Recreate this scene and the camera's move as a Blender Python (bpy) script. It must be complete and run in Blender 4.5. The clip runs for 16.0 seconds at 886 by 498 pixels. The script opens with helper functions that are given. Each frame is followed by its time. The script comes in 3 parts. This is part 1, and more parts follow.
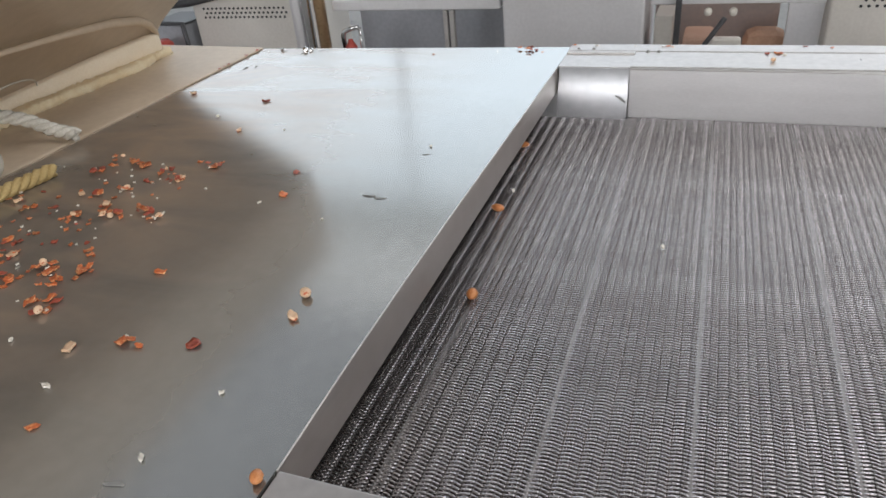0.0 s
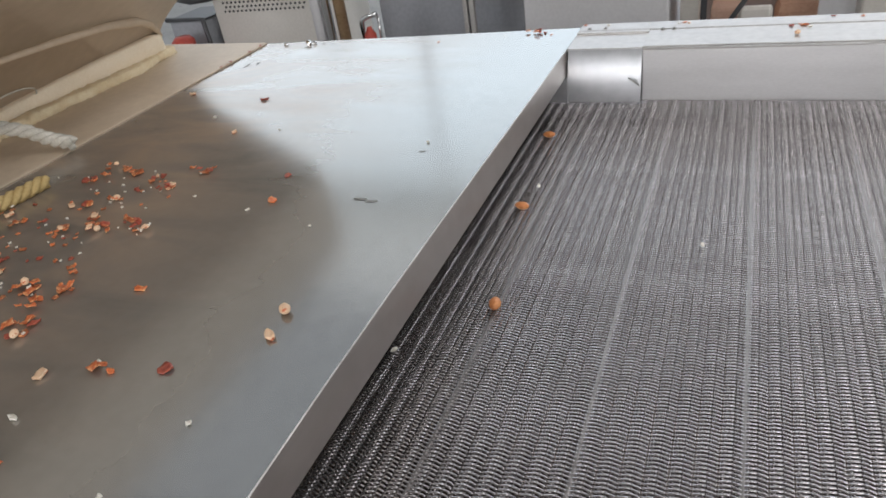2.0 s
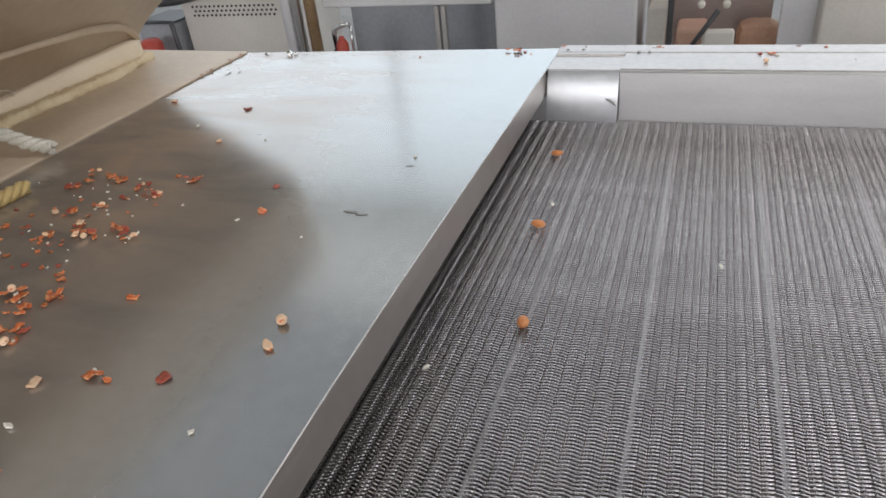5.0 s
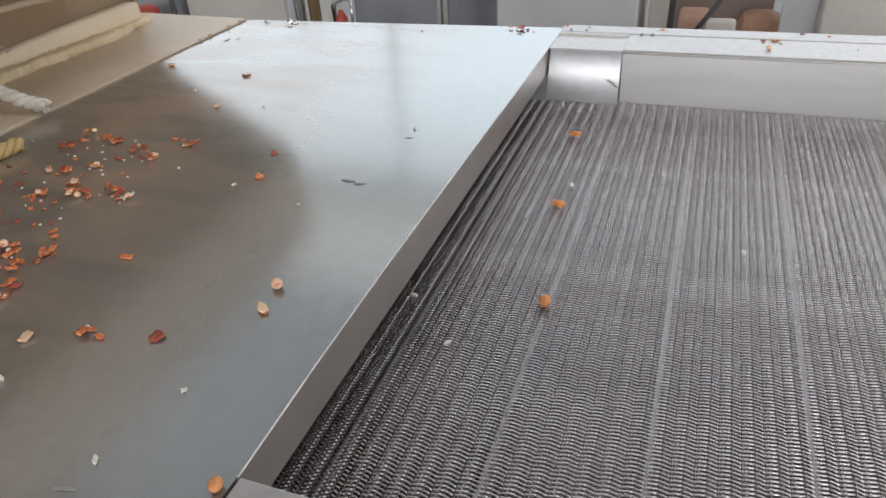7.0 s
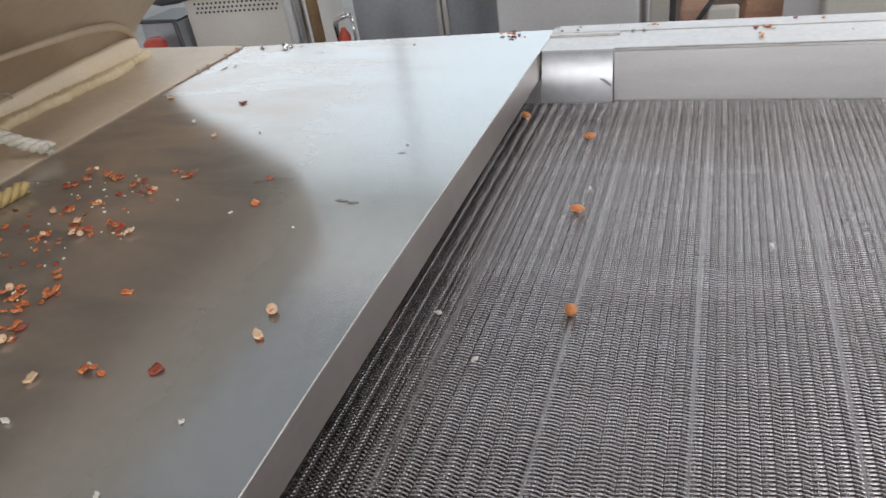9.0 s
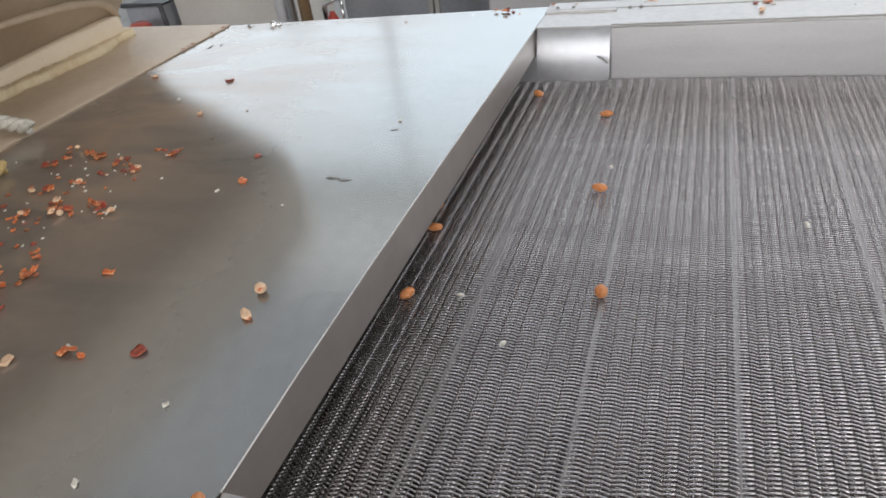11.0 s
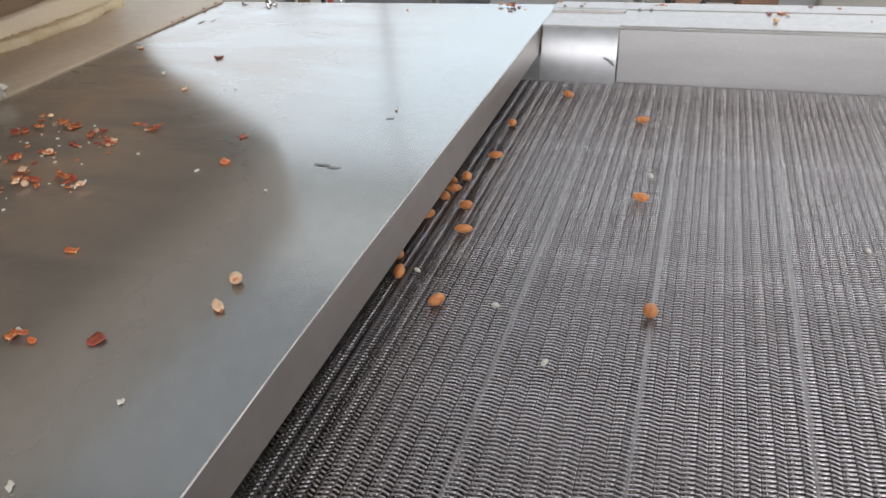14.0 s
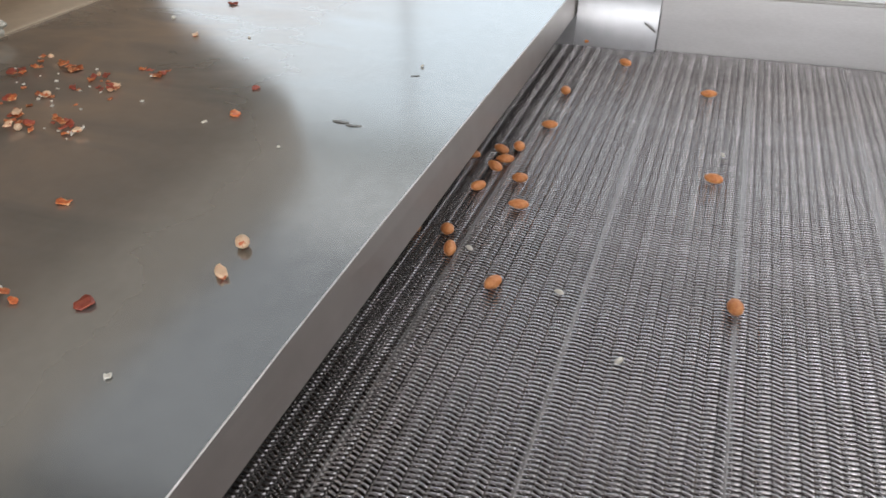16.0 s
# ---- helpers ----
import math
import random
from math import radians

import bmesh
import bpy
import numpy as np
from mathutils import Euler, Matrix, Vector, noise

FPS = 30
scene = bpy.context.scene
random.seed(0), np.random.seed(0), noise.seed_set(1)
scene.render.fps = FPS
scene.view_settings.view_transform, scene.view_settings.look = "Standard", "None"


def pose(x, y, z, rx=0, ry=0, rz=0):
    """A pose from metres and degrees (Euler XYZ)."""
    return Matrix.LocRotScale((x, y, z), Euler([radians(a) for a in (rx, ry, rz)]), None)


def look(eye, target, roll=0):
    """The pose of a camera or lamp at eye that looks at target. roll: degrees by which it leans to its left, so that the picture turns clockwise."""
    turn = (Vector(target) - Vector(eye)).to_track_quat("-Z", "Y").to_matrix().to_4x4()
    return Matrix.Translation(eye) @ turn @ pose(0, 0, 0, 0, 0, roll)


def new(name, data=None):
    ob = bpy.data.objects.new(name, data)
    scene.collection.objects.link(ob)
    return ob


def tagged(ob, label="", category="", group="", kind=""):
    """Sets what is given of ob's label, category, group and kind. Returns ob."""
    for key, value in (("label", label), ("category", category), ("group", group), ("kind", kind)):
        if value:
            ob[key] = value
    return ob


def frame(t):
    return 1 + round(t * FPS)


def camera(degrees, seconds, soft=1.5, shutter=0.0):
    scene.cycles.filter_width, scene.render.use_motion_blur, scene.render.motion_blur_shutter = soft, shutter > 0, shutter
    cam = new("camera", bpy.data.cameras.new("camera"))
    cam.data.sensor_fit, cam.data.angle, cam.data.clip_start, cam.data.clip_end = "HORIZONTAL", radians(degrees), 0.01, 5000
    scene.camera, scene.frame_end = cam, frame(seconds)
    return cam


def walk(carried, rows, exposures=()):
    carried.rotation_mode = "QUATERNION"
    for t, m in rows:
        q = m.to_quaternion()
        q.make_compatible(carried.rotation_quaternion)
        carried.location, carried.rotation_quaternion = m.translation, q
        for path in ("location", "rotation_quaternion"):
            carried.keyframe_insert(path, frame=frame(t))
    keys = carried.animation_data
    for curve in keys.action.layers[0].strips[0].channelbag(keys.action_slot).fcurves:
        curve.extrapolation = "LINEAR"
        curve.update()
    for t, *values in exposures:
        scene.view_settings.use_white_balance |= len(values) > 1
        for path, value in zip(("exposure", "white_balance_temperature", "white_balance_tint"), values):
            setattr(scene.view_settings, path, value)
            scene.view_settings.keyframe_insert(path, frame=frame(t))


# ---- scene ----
cam = camera(65.9, 16.0, soft=1.6, shutter=0.5)
PATH = [
    (0, (0.262, -1.273, 0.38), (-0.402, 0.316, -0.636), -5.6),
    (0.5, (0.27, -1.264, 0.373), (-0.429, 0.307, -0.647), -6.5),
    (1, (0.274, -1.258, 0.374), (-0.427, 0.31, -0.65), -6.7),
    (1.5, (0.276, -1.24, 0.375), (-0.384, 0.344, -0.653), -6.0),
    (2, (0.288, -1.208, 0.372), (-0.466, 0.321, -0.674), -9.3),
    (2.5, (0.268, -1.201, 0.386), (-0.553, 0.261, -0.703), -6.2),
    (3, (0.259, -1.234, 0.385), (-0.504, 0.269, -0.691), -6.3),
    (3.5, (0.24, -1.229, 0.381), (-0.48, 0.314, -0.667), -6.3),
    (4, (0.253, -1.22, 0.39), (-0.421, 0.346, -0.655), -6.6),
    (4.2, (0.256, -1.227, 0.393), (-0.436, 0.345, -0.63), -7.6),
    (6.3, (0.275, -1.236, 0.381), (-0.307, 0.355, -0.681), -3.5),
    (6.5, (0.267, -1.238, 0.38), (-0.336, 0.345, -0.684), -3.6),
    (7, (0.26, -1.239, 0.38), (-0.364, 0.324, -0.701), -3.8),
    (7.5, (0.262, -1.239, 0.377), (-0.384, 0.323, -0.692), -4.2),
    (8, (0.265, -1.237, 0.374), (-0.373, 0.324, -0.703), -4.7),
    (8.5, (0.273, -1.237, 0.375), (-0.408, 0.305, -0.701), -6.4),
    (8.7, (0.291, -1.232, 0.384), (-0.413, 0.312, -0.675), -8.7),
    (10.8, (0.281, -1.217, 0.368), (-0.343, 0.353, -0.702), -8.3),
    (11, (0.277, -1.214, 0.36), (-0.384, 0.329, -0.728), -8.8),
    (11.5, (0.254, -1.203, 0.356), (-0.405, 0.332, -0.743), -7.3),
    (12, (0.248, -1.196, 0.346), (-0.391, 0.334, -0.772), -6.4),
    (12.5, (0.263, -1.187, 0.343), (-0.343, 0.344, -0.792), -6.8),
    (13, (0.256, -1.189, 0.342), (-0.336, 0.353, -0.785), -5.9),
    (13.5, (0.245, -1.184, 0.336), (-0.355, 0.368, -0.773), -5.0),
    (14, (0.253, -1.18, 0.335), (-0.362, 0.376, -0.76), -4.4),
    (14.5, (0.252, -1.184, 0.339), (-0.366, 0.378, -0.745), -4.2),
    (15, (0.241, -1.172, 0.323), (-0.387, 0.365, -0.793), -3.8),
    (15.5, (0.234, -1.157, 0.312), (-0.379, 0.357, -0.842), -3.2),
    (16, (0.217, -1.138, 0.303), (-0.403, 0.363, -0.864), -2.1),
]
walk(cam, [(t, look(eye, target, roll)) for t, eye, target, roll in PATH])
# ---- light: daylight from a high window ahead and from roof lights, plus an added deck fill ----
world = bpy.data.worlds.new("hall_sky")
scene.world = world
world.use_nodes = True
wn = world.node_tree
sky = wn.nodes.new("ShaderNodeTexSky")
sky.sky_type, sky.sun_disc = "NISHITA", False
sky.sun_elevation, sky.sun_rotation = radians(40), radians(20)
wn.links.new(sky.outputs[0], wn.nodes["Background"].inputs[0])
wn.nodes["Background"].inputs[1].default_value = 0.05


def window_light(name, m, width, height, watts, colour):
    data = bpy.data.lights.new(name, "AREA")
    data.shape, data.size, data.size_y, data.energy, data.color = "RECTANGLE", width, height, watts, colour
    ob = new(name, data)
    ob.matrix_world = m
    return ob


window_light("window_daylight", look((0.0, 7.85, 3.1), (0.0, 0, 2.3)), 16.6, 2.9, 245, (0.84, 0.93, 1.0))
window_light("roof_daylight", look((2.7, 0.0, 4.95), (2.7, 0.0, 0)), 1.6, 3.4, 90, (1.0, 0.985, 0.98))
window_light("front_roof_daylight", look((0.0, 6.3, 4.95), (0.0, 6.3, 0)), 13.2, 2.2, 92, (1.0, 0.985, 0.955))
# added fill with no known source: brightens the deck's middle and bottom, misses the belt
window_light("left_deck_fill", look((-5.75, 3.15, 4.95), (-5.75, 3.15, 0)), 5.5, 3.9, 29, (1.0, 0.985, 0.955))
window_light("rear_daylight", look((-0.6, -5.85, 0.95), (-0.6, 0, 0.75)), 8.0, 1.9, 250, (0.98, 0.98, 1.0))
window_light("door_daylight", look((8.85, -2.5, 1.2), (0, -1.0, 0.3)), 4.6, 3.2, 105, (1.0, 0.965, 0.93))
scene.view_settings.exposure = 0.33


# ---- materials ----
def mat(name, c1, c2, rough=0.5, metal=0.0, scale=8.0, fine=90.0, bump=0.15, rough_var=0.12, stretch=(1, 1, 1),
        by_object=0.0, fleck=None, fleck_size=0.62, emit=None, oil=0.0):
    m = bpy.data.materials.new(name)
    m.use_nodes = True
    nt = m.node_tree
    n, l = nt.nodes, nt.links
    b = n["Principled BSDF"]
    tc = n.new("ShaderNodeTexCoord")
    mp = n.new("ShaderNodeMapping")
    mp.inputs["Scale"].default_value = stretch
    l.new(tc.outputs["Object"], mp.inputs[0])
    big = n.new("ShaderNodeTexNoise")
    big.inputs["Scale"].default_value, big.inputs["Detail"].default_value = scale, 6
    small = n.new("ShaderNodeTexNoise")
    small.inputs["Scale"].default_value, small.inputs["Detail"].default_value = fine, 4
    l.new(mp.outputs[0], big.inputs["Vector"])
    l.new(mp.outputs[0], small.inputs["Vector"])
    both = n.new("ShaderNodeMath")
    both.operation = "MULTIPLY_ADD"
    both.inputs[1].default_value = 0.45
    l.new(small.outputs["Fac"], both.inputs[0])
    half = n.new("ShaderNodeMath")
    half.operation = "MULTIPLY"
    half.inputs[1].default_value = 0.55
    l.new(big.outputs["Fac"], half.inputs[0])
    l.new(half.outputs[0], both.inputs[2])
    ramp = n.new("ShaderNodeValToRGB")
    ramp.color_ramp.elements[0].position, ramp.color_ramp.elements[1].position = 0.36, 0.64
    ramp.color_ramp.elements[0].color, ramp.color_ramp.elements[1].color = (*c1, 1), (*c2, 1)
    l.new(both.outputs[0], ramp.inputs[0])
    colour = ramp.outputs[0]
    if by_object:
        info = n.new("ShaderNodeObjectInfo")
        hsv = n.new("ShaderNodeHueSaturation")
        vary = n.new("ShaderNodeMapRange")
        vary.inputs["To Min"].default_value, vary.inputs["To Max"].default_value = 1 - by_object, 1 + by_object
        l.new(info.outputs["Random"], vary.inputs["Value"])
        l.new(vary.outputs[0], hsv.inputs["Value"])
        l.new(colour, hsv.inputs["Color"])
        colour = hsv.outputs[0]
    if fleck:
        vor = n.new("ShaderNodeTexNoise")
        vor.inputs["Scale"].default_value, vor.inputs["Detail"].default_value = fine * 0.5, 3
        l.new(tc.outputs["Object"], vor.inputs["Vector"])
        cut = n.new("ShaderNodeMapRange")
        cut.inputs["From Min"].default_value, cut.inputs["From Max"].default_value = fleck_size, fleck_size + 0.06
        l.new(vor.outputs["Fac"], cut.inputs["Value"])
        mix = n.new("ShaderNodeMixRGB")
        mix.inputs[2].default_value = (*fleck, 1)
        l.new(cut.outputs[0], mix.inputs[0])
        l.new(colour, mix.inputs[1])
        colour = mix.outputs[0]
    l.new(colour, b.inputs["Base Color"])
    rr = n.new("ShaderNodeMapRange")
    rr.inputs["To Min"].default_value, rr.inputs["To Max"].default_value = max(0.02, rough - rough_var), min(1, rough + rough_var)
    l.new(both.outputs[0], rr.inputs["Value"])
    l.new(rr.outputs[0], b.inputs["Roughness"])
    b.inputs["Metallic"].default_value = metal
    if bump:
        bp = n.new("ShaderNodeBump")
        bp.inputs["Strength"].default_value, bp.inputs["Distance"].default_value = bump, 0.002
        l.new(small.outputs["Fac"], bp.inputs["Height"])
        l.new(bp.outputs[0], b.inputs["Normal"])
    if oil:
        b.inputs["Coat Weight"].default_value, b.inputs["Coat Roughness"].default_value, b.inputs["Coat IOR"].default_value = oil, 0.16, 1.8
    if emit:
        b.inputs["Emission Color"].default_value, b.inputs["Emission Strength"].default_value = (*emit[0], 1), emit[1]
    return m


def greasy_deck():
    """Stainless sheet with broad wiped smears, browner and less metallic towards the housing."""
    m = mat("brushed_steel_deck", (0.285, 0.288, 0.276), (0.335, 0.338, 0.325), 0.175, 0.74, 3, 60, 0.008, 0.06)
    n, l = m.node_tree.nodes, m.node_tree.links
    b = n["Principled BSDF"]
    tc = n.new("ShaderNodeTexCoord")
    sep = n.new("ShaderNodeSeparateXYZ")
    l.new(tc.outputs["Object"], sep.inputs[0])
    mp = n.new("ShaderNodeMapping")
    mp.inputs["Rotation"].default_value = (0, 0, 0.6)
    mp.inputs["Scale"].default_value = (2.2, 6.5, 1)
    l.new(tc.outputs["Object"], mp.inputs[0])
    smear = n.new("ShaderNodeTexNoise")
    smear.inputs["Scale"].default_value, smear.inputs["Detail"].default_value, smear.inputs["Distortion"].default_value = 1.6, 5, 0.9
    l.new(mp.outputs[0], smear.inputs["Vector"])
    # brown grows towards -x, broken up by the smear noise
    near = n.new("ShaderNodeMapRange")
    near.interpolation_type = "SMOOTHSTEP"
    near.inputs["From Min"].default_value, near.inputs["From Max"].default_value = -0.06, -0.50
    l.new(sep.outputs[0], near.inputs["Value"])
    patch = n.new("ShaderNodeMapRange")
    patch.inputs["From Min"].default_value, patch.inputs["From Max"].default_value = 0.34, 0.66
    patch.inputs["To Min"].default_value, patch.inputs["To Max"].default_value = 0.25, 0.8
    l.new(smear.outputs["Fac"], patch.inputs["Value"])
    brown_mask = n.new("ShaderNodeMath")
    brown_mask.operation = "MULTIPLY"
    l.new(near.outputs[0], brown_mask.inputs[0])
    l.new(patch.outputs[0], brown_mask.inputs[1])
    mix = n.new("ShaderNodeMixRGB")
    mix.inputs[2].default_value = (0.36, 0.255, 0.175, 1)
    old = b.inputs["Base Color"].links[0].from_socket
    l.new(brown_mask.outputs[0], mix.inputs[0])
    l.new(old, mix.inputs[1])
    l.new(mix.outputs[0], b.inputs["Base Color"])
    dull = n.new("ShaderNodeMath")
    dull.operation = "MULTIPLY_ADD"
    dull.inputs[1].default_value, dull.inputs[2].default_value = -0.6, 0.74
    l.new(brown_mask.outputs[0], dull.inputs[0])
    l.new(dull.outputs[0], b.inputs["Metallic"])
    wiped = n.new("ShaderNodeMath")
    wiped.operation = "MULTIPLY_ADD"
    wiped.inputs[1].default_value = 0.07
    l.new(smear.outputs["Fac"], wiped.inputs[0])
    keep = n.new("ShaderNodeMath")
    keep.operation = "SUBTRACT"
    keep.inputs[1].default_value = 0.035
    l.new(b.inputs["Roughness"].links[0].from_socket, keep.inputs[0])
    l.new(keep.outputs[0], wiped.inputs[2])
    l.new(wiped.outputs[0], b.inputs["Roughness"])
    return m


M_DECK = greasy_deck()
M_CORNER = mat("satin_steel_plate", (0.42, 0.42, 0.43), (0.50, 0.50, 0.51), 0.38, 0.85, 4, 60, 0, 0.05)
M_SKIRT = mat("edge_steel", (0.42, 0.38, 0.35), (0.475, 0.435, 0.405), 0.33, 0.85, 5, 30, 0, 0.03)
M_PANEL = mat("dull_steel_panel", (0.53, 0.515, 0.51), (0.61, 0.595, 0.59), 0.42, 0.5, 5, 150, 0.04, 0.08, (1, 1, 6))
M_FLANGE = mat("bright_steel_flange", (0.44, 0.415, 0.40), (0.56, 0.535, 0.515), 0.40, 0.7, 9, 80, 0.05, 0.1)
# paler than the sheets: the folds' bright glint is put into the colour
M_EDGE = mat("glint_pale_edge", (0.72, 0.70, 0.68), (0.82, 0.80, 0.78), 0.4, 0.5, 20, 120, 0.02)
M_PLATE = mat("dusty_steel_side_plate", (0.60, 0.49, 0.37), (0.70, 0.585, 0.455), 0.48, 0.25, 4, 60, 0.03, 0.08)
M_WIRE = mat("oiled_steel_wire", (0.37, 0.338, 0.334), (0.50, 0.468, 0.47), 0.25, 0.9, 12, 200, 0.03, 0.08, by_object=0.05, oil=1.0)
M_SEAM = mat("worn_steel_rod", (0.25, 0.232, 0.228), (0.36, 0.338, 0.334), 0.42, 0.8, 15, 200, 0.05, 0.08)
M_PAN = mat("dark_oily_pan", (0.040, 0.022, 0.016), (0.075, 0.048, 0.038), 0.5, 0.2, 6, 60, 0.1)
M_BROWN = mat("brown_stained_steel", (0.45, 0.345, 0.24), (0.55, 0.435, 0.32), 0.46, 0.12, 3, 40, 0.03, 0.08)
M_BEAD = mat("pale_brown_bead", (0.50, 0.39, 0.275), (0.58, 0.465, 0.345), 0.55, 0, 6, 60, 0.03)
M_TAN = mat("tan_painted_housing", (0.72, 0.62, 0.52), (0.81, 0.71, 0.61), 0.55, 0, 3, 40, 0.04, 0.08)
M_CREAM = mat("cream_felt_padding", (0.78, 0.65, 0.48), (0.86, 0.745, 0.585), 0.85, 0, 14, 220, 0.4)
M_FRAY = mat("frayed_cream_cord", (0.76, 0.60, 0.37), (0.88, 0.76, 0.54), 0.9, 0, 30, 320, 0.7)
M_ROPE = mat("grey_white_rope", (0.44, 0.41, 0.35), (0.64, 0.61, 0.54), 0.85, 0, 30, 300, 0.5)
M_ROPE2 = mat("grey_rope", (0.36, 0.33, 0.27), (0.50, 0.46, 0.38), 0.85, 0, 30, 300, 0.5)
M_YELLOW = mat("yellow_rope", (0.40, 0.28, 0.11), (0.52, 0.39, 0.18), 0.85, 0, 30, 300, 0.5)
M_NUT = mat("roasted_peanut_skin", (0.58, 0.19, 0.06), (0.76, 0.34, 0.13), 0.45, 0, 120, 500, 0.2, by_object=0.15)
M_SKIN = mat("red_nut_skin", (0.46, 0.085, 0.028), (0.74, 0.25, 0.085), 0.42, 0, 150, 500, 0.3, by_object=0.35,
             fleck=(0.80, 0.47, 0.24), fleck_size=0.6)
M_RIND = mat("dark_red_nut_skin", (0.28, 0.045, 0.03), (0.46, 0.11, 0.06), 0.42, 0, 150, 500, 0.3, by_object=0.3)
M_FLESH = mat("pale_nut_flesh", (0.80, 0.50, 0.30), (0.86, 0.66, 0.46), 0.5, 0, 120, 500, 0.2, by_object=0.15,
              fleck=(0.5, 0.12, 0.04), fleck_size=0.58)
M_CRUMB = mat("white_crumb", (0.74, 0.68, 0.58), (0.85, 0.82, 0.76), 0.55, 0, 120, 500, 0.2)
M_CHAFF = mat("dark_chaff", (0.24, 0.24, 0.23), (0.36, 0.35, 0.33), 0.7, 0, 120, 500, 0.3)
M_FLOOR = mat("concrete_floor", (0.24, 0.24, 0.23), (0.36, 0.35, 0.34), 0.55, 0, 1.2, 30, 0.1, fleck=(0.15, 0.15, 0.15), fleck_size=0.68)
M_WALL = mat("white_wall_paint", (0.66, 0.67, 0.67), (0.76, 0.77, 0.77), 0.7, 0, 0.8, 20, 0.05)
M_CEIL = mat("grey_roof_sheet", (0.20, 0.19, 0.18), (0.27, 0.26, 0.245), 0.6, 0.1, 0.8, 20, 0.05)
M_BEIGE = mat("beige_machine_paint", (0.70, 0.655, 0.60), (0.79, 0.745, 0.69), 0.45, 0.2, 4, 60, 0.04)
M_GREYP = mat("grey_machine_steel", (0.74, 0.725, 0.74), (0.82, 0.805, 0.82), 0.42, 0.2, 3, 60, 0.04)
# lifted to a bluish grey: the hall's haze is put into this colour
M_DARK = mat("hazed_dark_grey", (0.35, 0.36, 0.39), (0.45, 0.46, 0.495), 0.5, 0.1, 3, 40, 0.04)
M_BLACK = mat("black_frame_paint", (0.05, 0.05, 0.055), (0.09, 0.09, 0.095), 0.4, 0.1, 6, 60, 0.04)
M_BRONZE = mat("bronze_pipe", (0.55, 0.36, 0.20), (0.72, 0.52, 0.32), 0.3, 0.9, 6, 60, 0.04)
M_CHROME = mat("polished_steel", (0.72, 0.72, 0.72), (0.82, 0.82, 0.82), 0.18, 1.0, 6, 60, 0.02)
M_RED = mat("red_paint", (0.42, 0.045, 0.03), (0.55, 0.09, 0.06), 0.4, 0, 10, 80, 0.04)
# sack and copper panel are greyed too, with haze in their colours
M_ORANGE = mat("orange_sack", (0.52, 0.30, 0.20), (0.62, 0.38, 0.26), 0.7, 0, 10, 80, 0.1)
M_COPPER = mat("copper_brown_panel", (0.38, 0.33, 0.315), (0.48, 0.39, 0.35), 0.4, 0.5, 2, 40, 0.04)
M_PEACH = mat("peach_plastic_tub", (0.70, 0.42, 0.30), (0.78, 0.52, 0.40), 0.5, 0, 10, 80, 0.04)
M_HOLE = mat("vent_hole_dark", (0.02, 0.02, 0.02), (0.035, 0.035, 0.035), 0.8, 0, 10, 80, 0)


# ---- mesh helpers ----
def thing(name, label, category, group="", kind="", at=(0, 0, 0)):
    ob = new(name)
    ob.location = at
    return tagged(ob, label, category, group, kind)


def link_mesh(name, bm, material, smooth=False):
    me = bpy.data.meshes.new(name)
    bm.normal_update()
    bm.to_mesh(me)
    bm.free()
    me.materials.append(material)
    if smooth:
        for p in me.polygons:
            p.use_smooth = True
    return me


def part(name, bm, material, parent, label="", smooth=False):
    ob = new(name, link_mesh(name, bm, material, smooth))
    ob.parent = parent
    return tagged(ob, label)


def solo(name, bm, material, label, category, group="", kind="", smooth=False):
    return tagged(new(name, link_mesh(name, bm, material, smooth)), label, category, group, kind)


def box(x0, x1, y0, y1, z0, z1, bevel=0.0, bm=None):
    bm = bm or bmesh.new()
    r = bmesh.ops.create_cube(bm, size=1)
    vs = r["verts"]
    for v in vs:
        v.co = Vector((x0 + (v.co.x + 0.5) * (x1 - x0), y0 + (v.co.y + 0.5) * (y1 - y0), z0 + (v.co.z + 0.5) * (z1 - z0)))
    if bevel:
        es = list({e for v in vs for e in v.link_edges})
        bmesh.ops.bevel(bm, geom=es, offset=bevel, segments=2, affect="EDGES", profile=0.5)
    return bm


def tube(points, radius, sides=10, bm=None, closed_ends=True):
    """A round bar through the points."""
    bm = bm or bmesh.new()
    pts = [Vector(p) for p in points]
    rings = []
    for i, p in enumerate(pts):
        d = (pts[min(i + 1, len(pts) - 1)] - pts[max(i - 1, 0)]).normalized()
        side = d.cross(Vector((0, 0, 1)))
        if side.length < 1e-3:
            side = d.cross(Vector((1, 0, 0)))
        side.normalize()
        up = side.cross(d)
        r = radius[i] if isinstance(radius, (list, tuple)) else radius
        rings.append([bm.verts.new(p + r * (math.cos(a) * side + math.sin(a) * up))
                      for a in (2 * math.pi * k / sides for k in range(sides))])
    for a, b in zip(rings, rings[1:]):
        for k in range(sides):
            bm.faces.new((a[k], a[(k + 1) % sides], b[(k + 1) % sides], b[k]))
    if closed_ends:
        bm.faces.new(rings[0][::-1])
        bm.faces.new(rings[-1])
    return bm


